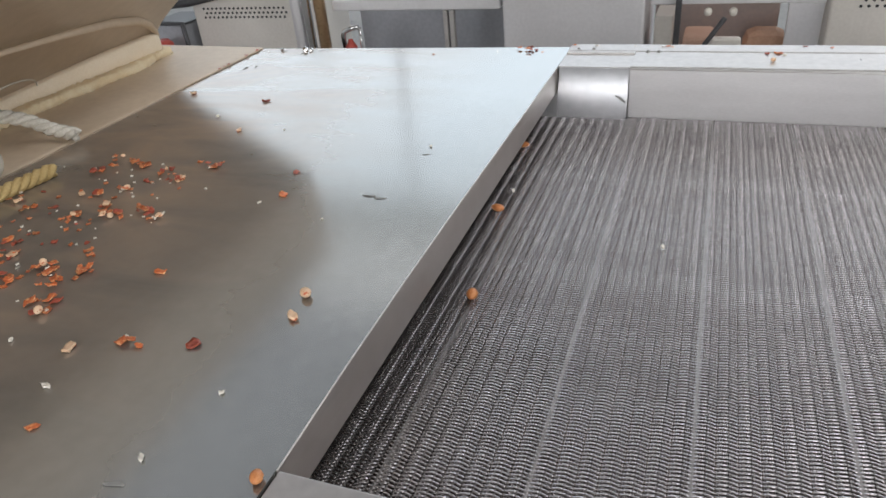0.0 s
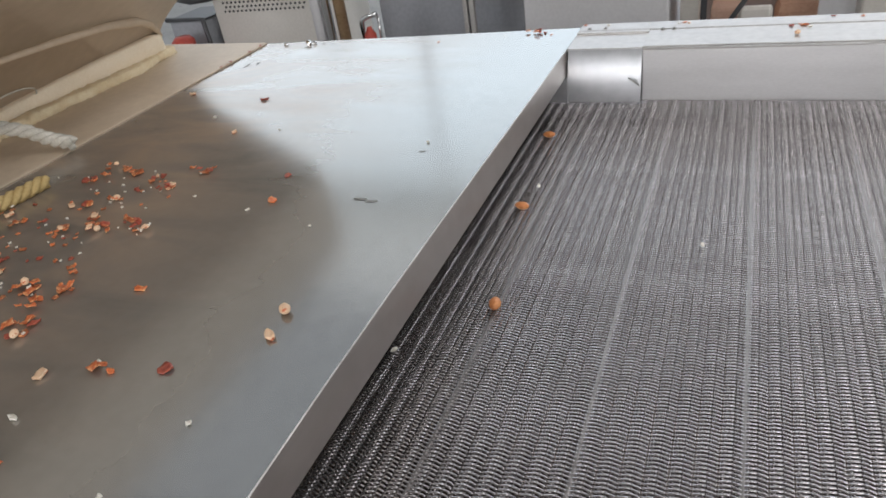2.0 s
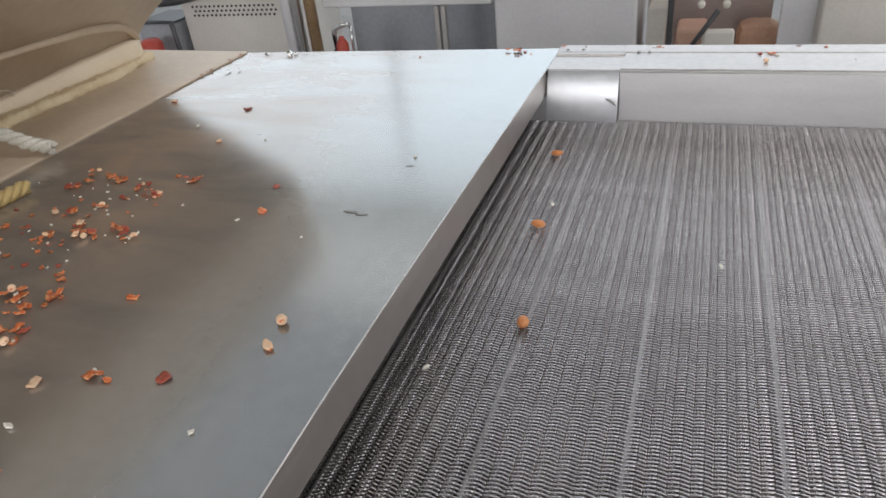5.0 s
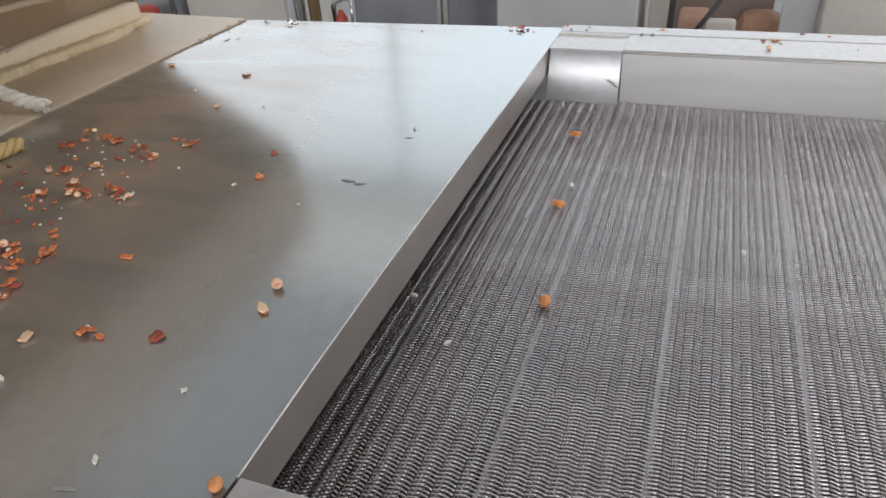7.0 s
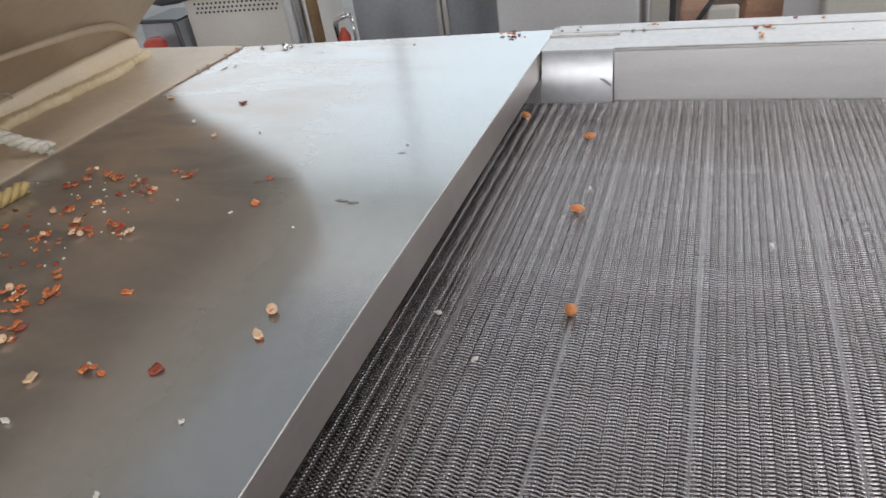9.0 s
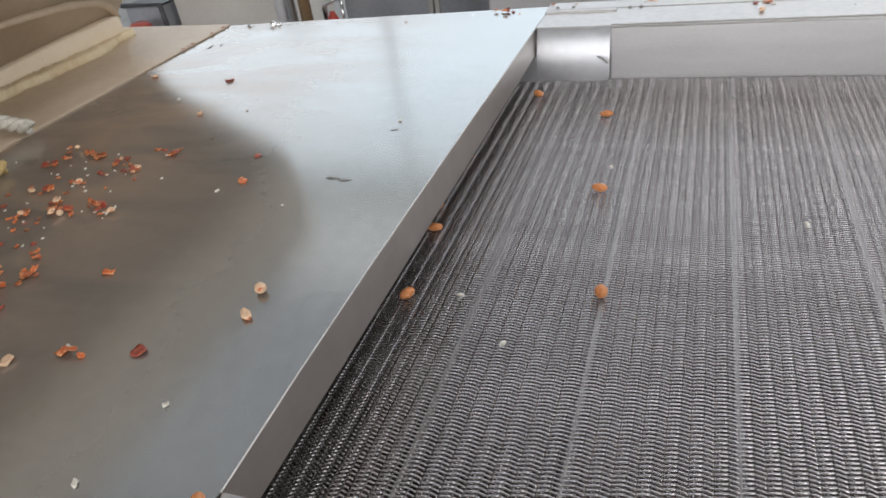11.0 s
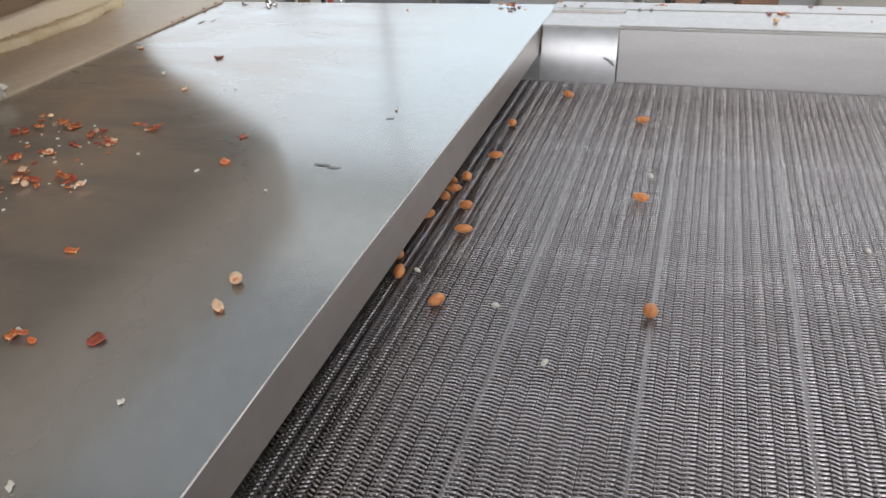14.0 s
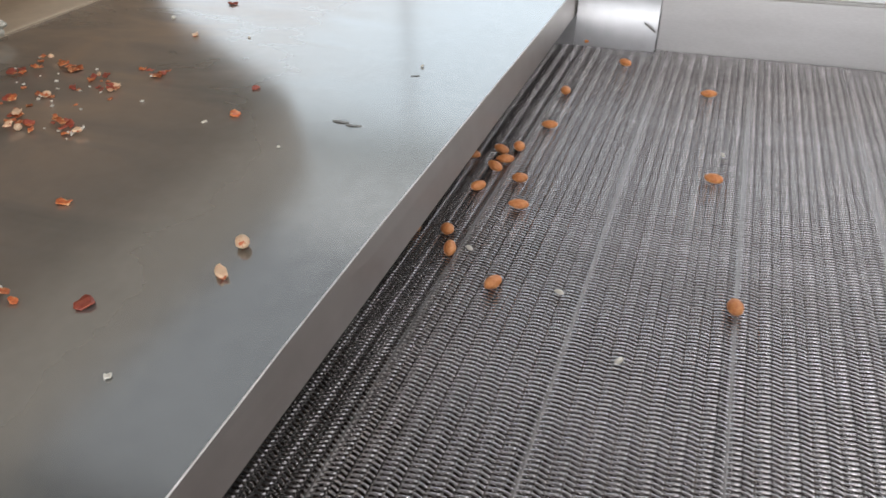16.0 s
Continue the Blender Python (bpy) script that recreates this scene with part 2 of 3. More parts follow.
def strip(profile, y0, y1, thick, steps=1):
    """A folded sheet: the x, z profile drawn along y, with thickness below it."""
    bm = bmesh.new()
    n = len(profile)
    normals = []
    for i in range(n):
        a, b = profile[max(i - 1, 0)], profile[min(i + 1, n - 1)]
        d = Vector((b[0] - a[0], b[1] - a[1])).normalized()
        normals.append((d.y, -d.x))
    rows = []
    for k in range(steps + 1):
        y = y0 + (y1 - y0) * k / steps
        top = [bm.verts.new((x, y, z)) for x, z in profile]
        low = [bm.verts.new((x + thick * nx, y, z + thick * nz)) for (x, z), (nx, nz) in zip(profile, normals)]
        rows.append((top, low))
    for (t0, l0), (t1, l1) in zip(rows, rows[1:]):
        for i in range(n - 1):
            bm.faces.new((t0[i], t0[i + 1], t1[i + 1], t1[i]))
            bm.faces.new((l0[i + 1], l0[i], l1[i], l1[i + 1]))
        bm.faces.new((t0[0], t1[0], l1[0], l0[0]))
        bm.faces.new((t0[-1], l0[-1], l1[-1], t1[-1]))
    for t, l in (rows[0], rows[-1]):
        for i in range(n - 1):
            bm.faces.new((t[i], t[i + 1], l[i + 1], l[i]))
    bmesh.ops.recalc_face_normals(bm, faces=bm.faces)
    return bm


# ---- the hall: floor, walls, ceiling, window ----
FLOOR_Z = -0.95
solo("floor", box(-9, 9, -6, 8, FLOOR_Z - 0.2, FLOOR_Z), M_FLOOR, "worn grey concrete factory floor", "floor", kind="structure")
solo("wall_west", box(-9.2, -9, -6, 8, FLOOR_Z, 5), M_WALL, "plain white painted hall wall", "wall", kind="structure")
east = thing("wall_east", "white hall wall with a wide open doorway", "wall", kind="structure")
part("wall_part", box(9, 9.2, -6, -4.9, FLOOR_Z, 5), M_WALL, east)
part("wall_part", box(9, 9.2, -0.1, 8, FLOOR_Z, 5), M_WALL, east)
part("lintel", box(9, 9.2, -4.9, -0.1, 2.9, 5), M_WALL, east)
south = thing("wall_south", "white hall wall round a wide rear window", "wall", kind="structure")
part("wall_part", box(-9.2, 9.2, -6.2, -6, FLOOR_Z, -0.05), M_WALL, south)
part("wall_part", box(-9.2, -4.7, -6.2, -6, -0.05, 5), M_WALL, south)
part("wall_part", box(3.5, 9.2, -6.2, -6, -0.05, 5), M_WALL, south)
part("lintel", box(-4.7, 3.5, -6.2, -6, 1.95, 5), M_WALL, south)
north = thing("wall_north", "white hall wall below and beside a long high window", "wall", kind="structure")
part("wall_part", box(-9.2, 9.2, 8, 8.2, FLOOR_Z, 1.6), M_WALL, north)
part("wall_part", box(-9.2, -8.4, 8, 8.2, 1.6, 5), M_WALL, north)
part("wall_part", box(8.4, 9.2, 8, 8.2, 1.6, 5), M_WALL, north)
part("lintel", box(-8.4, 8.4, 8, 8.2, 4.6, 5), M_WALL, north)
win = thing("window_1", "long high hall window with slim metal mullions", "window", kind="structure")
for x in (-8.4, -3.87, 0.66, 5.2, 8.4):
    part("mullion", box(x - 0.035, x + 0.035, 7.7, 7.78, 1.6, 4.6), M_GREYP, win)
roof = box(-9.2, 1.85, -6.2, 1.15, 5, 5.15)
# the gap left here, x -8.55 to -2.95, is for the added deck fill
box(-9.2, -8.55, 1.151, 5.15, 5, 5.15, bm=roof)
box(-2.95, 1.85, 1.151, 5.15, 5, 5.15, bm=roof)
box(3.55, 9.2, -6.2, 5.15, 5, 5.15, bm=roof)
box(1.851, 3.549, -6.2, -1.75, 5, 5.15, bm=roof)
box(1.851, 3.549, 1.75, 5.15, 5, 5.15, bm=roof)
box(-9.2, -6.65, 5.151, 7.45, 5, 5.15, bm=roof)
box(6.65, 9.2, 5.151, 7.45, 5, 5.15, bm=roof)
box(-9.2, 9.2, 7.451, 8.2, 5, 5.15, bm=roof)
solo("ceiling", roof, M_CEIL, "grey sheet roof with broad translucent roof lights", "ceiling", kind="structure")

# ---- the machine's steel table ----
BELT_Z = -0.089
deck = thing("steel_deck", "grey stainless steel sheet deck strewn with nut skins", "machine table")
bm = bmesh.new()
EDGE = ((-2.2, 0.0), (-1.0, 0.0), (-0.88, -0.003), (-0.75, -0.0045), (-0.6, -0.0045), (-0.4, -0.0035), (-0.2, -0.002), (0.0, -0.0008), (0.141, 0.0))
vs = [bm.verts.new(p) for p in [(-0.72, -2.2, 0)] + [(x, y, 0) for y, x in EDGE] + [(-0.72, 0.109, 0)]]
f = bm.faces.new(vs)
ex = bmesh.ops.extrude_face_region(bm, geom=[f])
for v in ex["geom"]:
    if isinstance(v, bmesh.types.BMVert):
        v.co.z -= 0.003
bmesh.ops.recalc_face_normals(bm, faces=bm.faces)
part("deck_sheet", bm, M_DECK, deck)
skirt = bmesh.new()
ROWS = [(y, x) for y, x in EDGE if -1.0 <= y <= 0.0]
layers = []
for off in (0.0, -0.0015):
    layers.append([[skirt.verts.new((x + (0.0008 - x) * v ** 0.7 + off, y, -0.001 - 0.0425 * v)) for v in (0.0, 0.35, 0.7, 1.0)] for y, x in ROWS])
for grid in layers:
    for a, b in zip(grid, grid[1:]):
        for k in range(3):
            skirt.faces.new((a[k], a[k + 1], b[k + 1], b[k]))
for a, b, c, d in zip(layers[0], layers[0][1:], layers[1], layers[1][1:]):
    skirt.faces.new((a[3], b[3], d[3], c[3]))
bmesh.ops.recalc_face_normals(skirt, faces=skirt.faces)
part("skirt", skirt, M_SKIRT, deck, "dull grey folded skirt hanging over the belt")
part("bright_edge", tube([(x + 0.0003, y, -0.0010) for y, x in ROWS], 0.0008, 8), M_EDGE, deck, "fold of the sheet with its bright glint in the colour", True)
part("side_plate", strip([(-0.7215, 0.0), (-0.726, 0.0014), (-1.05, 0.006)], -2.2, 0.104, 0.003), M_PLATE, deck,
     "dusty tan-stained steel side plate")
part("far_lip", strip([(-1.05, -0.003), (-0.72, -0.003), (0, -0.003)], 0.1045, 0.1075, 0.05), M_FLANGE, deck)

trough = thing("belt_trough", "open steel trough round the mesh belt", "machine trough")
lean = bmesh.new()
for k in range(25):
    z = -0.115 + 0.114 * k / 24
    y = -0.020 * (1 - ((z + 0.115) / 0.114) ** 3)
    for x in (0.004, 0.1325):
        lean.verts.new((x, y + 0.0005, z))
lean.verts.ensure_lookup_table()
for k in range(24):
    lean.faces.new([lean.verts[i] for i in (2 * k, 2 * k + 1, 2 * k + 3, 2 * k + 2)])
shell = bmesh.ops.extrude_face_region(lean, geom=list(lean.faces))
for v in shell["geom"]:
    if isinstance(v, bmesh.types.BMVert):
        v.co.y += 0.003
bmesh.ops.recalc_face_normals(lean, faces=lean.faces)
part("corner_plate", lean, M_CORNER, trough, "bright smooth leaning corner plate")
part("corner_filler", box(-0.06, 0.0035, -0.022, -0.019, -0.115, -0.0445), M_CORNER, trough)
part("far_panel", box(0.133, 1.6, -0.005, 0.003, -0.112, -0.0005, 0.0012), M_PANEL, trough, "dull brushed steel side panel")
part("panel_edge", tube([(0.133, -0.004, 0.0), (1.6, -0.004, 0.0)], 0.0022, 8), M_EDGE, trough, "bright folded panel edge", True)
part("flange", box(0.0005, 0.132, 0.0045, 0.088, -0.004, 0.0005), M_FLANGE, trough)
part("flange", box(0.1325, 1.5, 0.0035, 0.100, -0.003, 0.003, 0.001), M_FLANGE, trough)
part("outer_lip", box(0.0005, 1.6, 0.1005, 0.149, -0.004, 0.0045, 0.002), M_FLANGE, trough, "pale raised outer lip")
part("outer_lip", box(0.0005, 0.132, 0.0885, 0.1003, -0.004, 0.004, 0.001), M_FLANGE, trough)
part("outer_side", box(-1.05, 1.6, 0.108, 0.111, -0.62, -0.056), M_PANEL, trough)
part("near_flange", box(0.0025, 1.6, -1.25, -1.0, -0.004, 0.0, 0.001), M_FLANGE, trough)
part("near_wall", box(0.0025, 1.6, -1.003, -1.0, -0.13, -0.0045), M_PANEL, trough)
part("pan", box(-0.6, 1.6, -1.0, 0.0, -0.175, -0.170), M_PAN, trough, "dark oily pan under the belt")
part("end_cover", box(0.84, 1.6, -0.999, -0.0055, -0.004, 0.0, 0.001), M_FLANGE, trough)
part("end_wall", box(0.84, 0.843, -0.999, -0.0055, -0.075, -0.0045), M_PANEL, trough)
part("side_sheet", box(1.597, 1.6, -1.25, 0.1, -0.62, -0.0045), M_PANEL, trough)
part("near_sheet", box(0.0025, 1.596, -1.25, -1.247, -0.62, -0.0045), M_PANEL, trough)
part("deck_side_sheet", box(-0.003, 0.0, -2.2, -1.26, -0.62, -0.0035), M_PANEL, trough)
part("deck_end_sheet", box(-1.05, -0.0035, -2.2, -2.197, -0.62, -0.0035), M_PANEL, trough)
hook = bmesh.new()
tube([(0.112, -0.024, -0.044), (0.122, -0.025, -0.050), (0.130, -0.022, -0.058)], [0.001, 0.0019, 0.001], 6, hook)
part("latch_tab", hook, M_CHAFF, trough, "small dark bent latch tab", True)
for x in (-0.9, 1.5):
    for y in (-1.15, 0.06):
        part("leg", box(x - 0.03, x + 0.03, y - 0.03, y + 0.03, FLOOR_Z, -0.06 if x < 0 else -0.176), M_PANEL, trough)
# rivets on the flange
for x, y in ((0.02, 0.112), (0.05, 0.113), (0.155, 0.097), (0.175, 0.098)):
    b = bmesh.new()
    bmesh.ops.create_icosphere(b, subdivisions=1, radius=0.004, matrix=Matrix.Translation((x, y, 0.004)))
    part("rivet", b, M_CHAFF, trough)

# ---- padded housing beside the deck ----
hood = thing("dryer_housing", "brown stained steel dryer housing overhanging the deck", "machine housing")
curve = [((1 - u) ** 2 * -0.965 + 2 * u * (1 - u) * -0.958 + u * u * -0.63, (1 - u) ** 2 * 0.045 + 2 * u * (1 - u) * 0.097 + u * u * 0.268) for u in (k / 12 for k in range(13))]
part("housing_wall", strip(([(-0.965, 0.012)] + curve + [(-0.614, 0.285), (-0.606, 0.31)])[::-1], -2.4, 0.035, -0.004), M_BROWN, hood, smooth=True)
part("upper_panel", strip([(-0.606, 0.311), (-0.602, 0.36), (-0.600, 0.50), (-0.62, 0.52), (-1.7, 0.55)][::-1], -2.4, 0.035, -0.004), M_TAN, hood,
     "tan painted upper panel")
part("back_wall", box(-1.7, -1.69, -2.4, 0.035, FLOOR_Z, 0.54), M_TAN, hood)
gable = bmesh.new()
vs = [gable.verts.new((x, 0.029, z)) for x, z in [(-1.688, FLOOR_Z), (-1.052, FLOOR_Z), (-1.052, 0.0125), (-0.972, 0.0125)]
      + [(x - 0.006, z + 0.005) for x, z in curve] + [(-0.613, 0.31), (-0.609, 0.50), (-0.625, 0.515), (-1.688, 0.54)]]
fc = gable.faces.new(vs)
ex = bmesh.ops.extrude_face_region(gable, geom=[fc])
for v in ex["geom"]:
    if isinstance(v, bmesh.types.BMVert):
        v.co.y -= 0.004
bmesh.ops.recalc_face_normals(gable, faces=gable.faces)
part("gable", gable, M_BROWN, hood)


# a raised arc, slightly paler than the housing wall
bead = tube([(-0.789, -0.60, 0.157), (-0.803, -0.475, 0.1505), (-0.811, -0.378, 0.1465), (-0.822, -0.306, 0.1415), (-0.842, -0.204, 0.1325), (-0.881, -0.09, 0.1115),
             (-0.919, -0.025, 0.089), (-0.943, 0.012, 0.069), (-0.954, 0.030, 0.050)], [0.004, 0.005, 0.006, 0.007, 0.008, 0.009, 0.009, 0.008, 0.006], 8)
part("pale_bead", bead, M_BEAD, hood, "pale curved bead along the housing wall", True)


def soft(v):
    v = max(0.0, min(1.0, v))
    return v * v * (3 - 2 * v)


def pad(x0, x1, z0, z1, y0, y1, wobble, seed, curl, n=130, sag=0.0):
    """A soft, rounded bar along y with an uneven edge."""
    bm = bmesh.new()
    cx, cz, rx, rz = (x0 + x1) / 2, (z0 + z1) / 2, (x1 - x0) / 2, (z1 - z0) / 2
    rings = []
    for i in range(n + 1):
        y = y0 + (y1 - y0) * i / n
        end = min(1.0, (0.82 + (n - i) / 8.0)) if i > n - 2 else 1.0
        cx = (x0 + x1) / 2 - curl * soft((y + 0.13) / 0.17) + 0.012 * math.sin(y * 7 + seed)
        low = 1 - sag * soft(-y / 0.6)
        ring = []
        for k in range(12):
            a = 2 * math.pi * k / 12
            c, s = math.cos(a), math.sin(a)
            p = 0.32
            w = 1 + wobble * noise.noise((y * 150, k * 0.45, seed)) + wobble * 0.7 * noise.noise((y * 18, k * 0.4, seed + 5))
            ring.append(bm.verts.new((cx + rx * end * w * math.copysign(abs(c) ** p, c), y, z0 + (cz - z0) * low + rz * low * end * w * math.copysign(abs(s) ** p, s))))
        rings.append(ring)
    for a, b in zip(rings, rings[1:]):
        for k in range(12):
            bm.faces.new((a[k], b[k], b[(k + 1) % 12], a[(k + 1) % 12]))
    bm.faces.new(rings[0])
    bm.faces.new(rings[-1][::-1])
    bmesh.ops.recalc_face_normals(bm, faces=bm.faces)
    return bm


cushion = thing("padding_strip", "cream felt padding strip laid along the housing", "padding")
part("upper_pad", pad(-0.966, -0.932, 0.008, 0.062, -1.8, 0.016, 0.05, 1, 0.012, sag=0.45), M_CREAM, cushion, smooth=True)
part("lower_cord", pad(-0.929, -0.899, 0.0065, 0.024, -1.8, 0.040, 0.42, 7, 0.040, 420), M_FRAY, cushion, "frayed cream cord edge", smooth=True)


def rope(points, radius, pitch, strands=3, sides=6, steps=26):
    """Twisted strands round a smooth line through the points."""
    bm = bmesh.new()
    pts = [Vector(p) for p in points]
    line = []
    for i in range(len(pts) - 1):
        p0, p1, p2, p3 = pts[max(i - 1, 0)], pts[i], pts[i + 1], pts[min(i + 2, len(pts) - 1)]
        for k in range(steps):
            u = k / steps
            line.append(0.5 * ((2 * p1) + (p2 - p0) * u + (2 * p0 - 5 * p1 + 4 * p2 - p3) * u * u + (3 * p1 - p0 - 3 * p2 + p3) * u ** 3))
    line.append(pts[-1])
    run = 0.0
    tracks = [[] for _ in range(strands)]
    for i, p in enumerate(line):
        if i:
            run += (p - line[i - 1]).length
        d = (line[min(i + 1, len(line) - 1)] - line[max(i - 1, 0)]).normalized()
        side = d.cross(Vector((0, 0, 1))).normalized()
        up = side.cross(d)
        for s in range(strands):
            a = 2 * math.pi * (run / pitch + s / strands)
            tracks[s].append(p + radius * 0.52 * (math.cos(a) * side + math.sin(a) * up))
    for t in tracks:
        tube(t, radius * 0.56, sides, bm)
    return bm


solo("rope", rope([(-0.708, -0.478, 0.016), (-0.75, -0.485, 0.026), (-0.79, -0.505, 0.050), (-0.83, -0.56, 0.070), (-0.85, -0.70, 0.078), (-0.86, -0.9, 0.078)],
                  0.0115, 0.05), M_ROPE, "thick grey-white twisted rope with a cut end", "rope", smooth=True)
solo("rope", rope([(-0.82, -0.85, 0.055), (-0.775, -0.66, 0.045), (-0.755, -0.615, 0.038), (-0.73, -0.615, 0.026), (-0.71, -0.66, 0.014), (-0.715, -0.80, 0.0135)],
                  0.0115, 0.055), M_ROPE2, "coiled grey rope lying on the deck", "rope", smooth=True)
solo("rope", rope([(-0.640, -0.595, 0.0105), (-0.645, -0.65, 0.0105), (-0.66, -0.74, 0.0105), (-0.69, -0.88, 0.0125)],
                  0.0105, 0.045), M_YELLOW, "yellow twisted rope lying on the deck", "rope", smooth=True)
solo("string", tube([(-0.922 + 0.014 * math.sin(a), -0.405 - 0.058 * math.cos(a), 0.052 + 0.022 * math.sin(a) ** 0.8) for a in (math.pi * k / 16 for k in range(17))],
                    0.0014, 6), M_ROPE, "thin loose pale string looping over the padding", "string", smooth=True)


# ---- the wire mesh belt ----
PITCH_X, PITCH_Y, PER = 0.0183, 0.00437, 7
SPEED = 0.01555
belt = thing("conveyor_belt", "oily grey balanced-weave steel wire conveyor belt", "conveyor belt")
COILS = int(0.993 / PITCH_Y)


def wire_mesh(name, turn, section, material):
    """Wire with the given section, following one turn of x, dy, z points repeated along the belt's width."""
    verts, faces = [], []
    sides = len(section)
    for i in range(COILS):
        for x, dy, z in turn:
            y = -0.998 + i * PITCH_Y + dy
            verts.extend((x, y + cy, z + cz) for cy, cz in section)
    for j in range(len(verts) // sides - 1):
        for k in range(sides):
            a, b = j * sides + k, j * sides + (k + 1) % sides
            faces.append((a, b, b + sides, a + sides))
    me = bpy.data.meshes.new(name)
    me.from_pydata(verts, [], faces)
    me.materials.append(material)
    me.polygons.foreach_set("use_smooth", [True] * len(faces))
    bm = bmesh.new()
    bm.from_mesh(me)
    bmesh.ops.recalc_face_normals(bm, faces=bm.faces)
    bm.to_mesh(me)
    bm.free()
    return me


def spiral_mesh(rise, width, crown, low=0.0):
    """One flat spiral of round wire: a crowned slanting top, a hidden return below."""
    # round wire, worn flatter on top
    section = [(0.0011, -0.0001), (0.00096, 0.00044), (0.0007, 0.0006), (-0.0007, 0.0006), (-0.00096, 0.00044), (-0.0011, -0.0001), (0.0, -0.0011)]
    start = 0.0 if rise > 0 else -rise
    top = [(width * (-0.07 + 1.14 * u), start + rise * u, -0.0012 - low - crown * (2 * u - 1) ** 2) for u in (0.0, 0.22, 0.5, 0.78, 1.0)]
    back = [(width * 0.75, top[-1][1] + 0.25 * (PITCH_Y - rise), -0.0068), (width * 0.25, top[-1][1] + 0.75 * (PITCH_Y - rise), -0.0068)]
    return wire_mesh("spiral", top + back, section, M_WIRE)


WIDE, SLIM = 0.53 * PITCH_X, 0.47 * PITCH_X
RISING = spiral_mesh(0.0025, WIDE, 0.0007)
FALLING = spiral_mesh(-0.0023, SLIM, 0.0007, 0.0004)
ROD = link_mesh("rod", tube([(0, -0.999, -0.0048), (0, -0.003, -0.0048)], 0.0019, 6), M_WIRE, True)


def seam_mesh():
    """The joining rod, wrapped by the tight end loops of the neighbouring spirals."""
    bm = bmesh.new()
    rings = []
    for i in range(4 * COILS + 1):
        y = -0.998 + PITCH_Y * i / 4
        swell = (1.0, 0.95, 0.86, 0.95)[i % 4]
        rings.append([bm.verts.new((0.0031 * swell * math.cos(a), y + 0.0011 * math.cos(a), -0.0032 + 0.0024 * swell * math.sin(a)))
                      for a in (2 * math.pi * k / 8 for k in range(8))])
    for a, b in zip(rings, rings[1:]):
        for k in range(8):
            bm.faces.new((a[k], a[(k + 1) % 8], b[(k + 1) % 8], b[k]))
    bmesh.ops.recalc_face_normals(bm, faces=bm.faces)
    return link_mesh("seam_rod", bm, M_SEAM, True)


SEAM = seam_mesh()
K0, K1 = -17, 45
for k in range(K0, K1):
    x = 0.031 + k * PITCH_X
    for nm, me, dx in (("spiral", RISING, 0), ("spiral", FALLING, WIDE), ("rod", ROD, 0), ("rod", ROD, WIDE)):
        o = new(nm, me)
        o.parent, o.location = belt, (x + dx, 0, 0)
    if k % PER == 0:
        o = new("seam_rod", SEAM)
        o.parent, o.location = belt, (x, 0, 0)


# ---- nuts riding on the belt ----
def kernel_mesh(name, length, width, height, material, seed, tip=0.25):
    bm = bmesh.new()
    bmesh.ops.create_uvsphere(bm, u_segments=14, v_segments=10, radius=1)
    for v in bm.verts:
        x, y, z = v.co
        taper = 1 - tip * max(0, y) ** 2
        w = 1 + 0.07 * noise.noise((x * 1.7 + seed, y * 1.7, z * 1.7))
        v.co = Vector((x * width / 2 * taper * w, y * length / 2, z * height / 2 * taper * w))
    return link_mesh(name, bm, material, True)


KERNELS = [kernel_mesh("kernel", 0.0210, 0.0132, 0.0104, M_NUT, 1), kernel_mesh("kernel", 0.0188, 0.0138, 0.0108, M_NUT, 4, 0.15),
           kernel_mesh("kernel", 0.0226, 0.0124, 0.0098, M_NUT, 8, 0.35)]
CHIP = kernel_mesh("chip", 0.0095, 0.0050, 0.0040, M_CRUMB, 3, 0.3)
riders = []
NUTS = ((-0.002, -0.419, 80), (0.029, -0.639, 10), (-0.023, -0.180, 75), (-0.150, -0.094, 60), (-0.212, -0.226, 20), (-0.207, -0.340, 85),
        (-0.245, -0.424, 70), (-0.227, -0.410, 20), (-0.234, -0.446, 100), (-0.240, -0.466, 60), (-0.205, -0.484, 85), (-0.191, -0.538, 100),
        (-0.244, -0.515, 150), (-0.246, -0.606, 30), (-0.232, -0.636, 15), (-0.176, -0.674, 155), (-0.227, -0.012, 40), (-0.276, -0.445, 90),
        (-0.280, -0.611, 30))
for i, (x, y, turn) in enumerate(NUTS):
    o = new("peanut", KERNELS[i % 3])
    tagged(o, "orange-brown roasted peanut kernel riding on the wire belt", "peanut", "peanuts on the belt")
    riders.append((o, x, y, BELT_Z + 0.0053, turn, 8 * math.sin(i * 2.3)))
CHIPS = ((0.005, -0.355, 20), (-0.117, -0.665, 80), (-0.053, -0.733, 150), (-0.215, -0.627, 60), (0.235, -0.48, 10))
for x, y, turn in CHIPS:
    o = new("nut_chip", CHIP)
    tagged(o, "small pale broken nut chip on the wire belt", "nut chip", "nut chips on the belt")
    riders.append((o, x, y, BELT_Z + 0.0028, turn, 0))


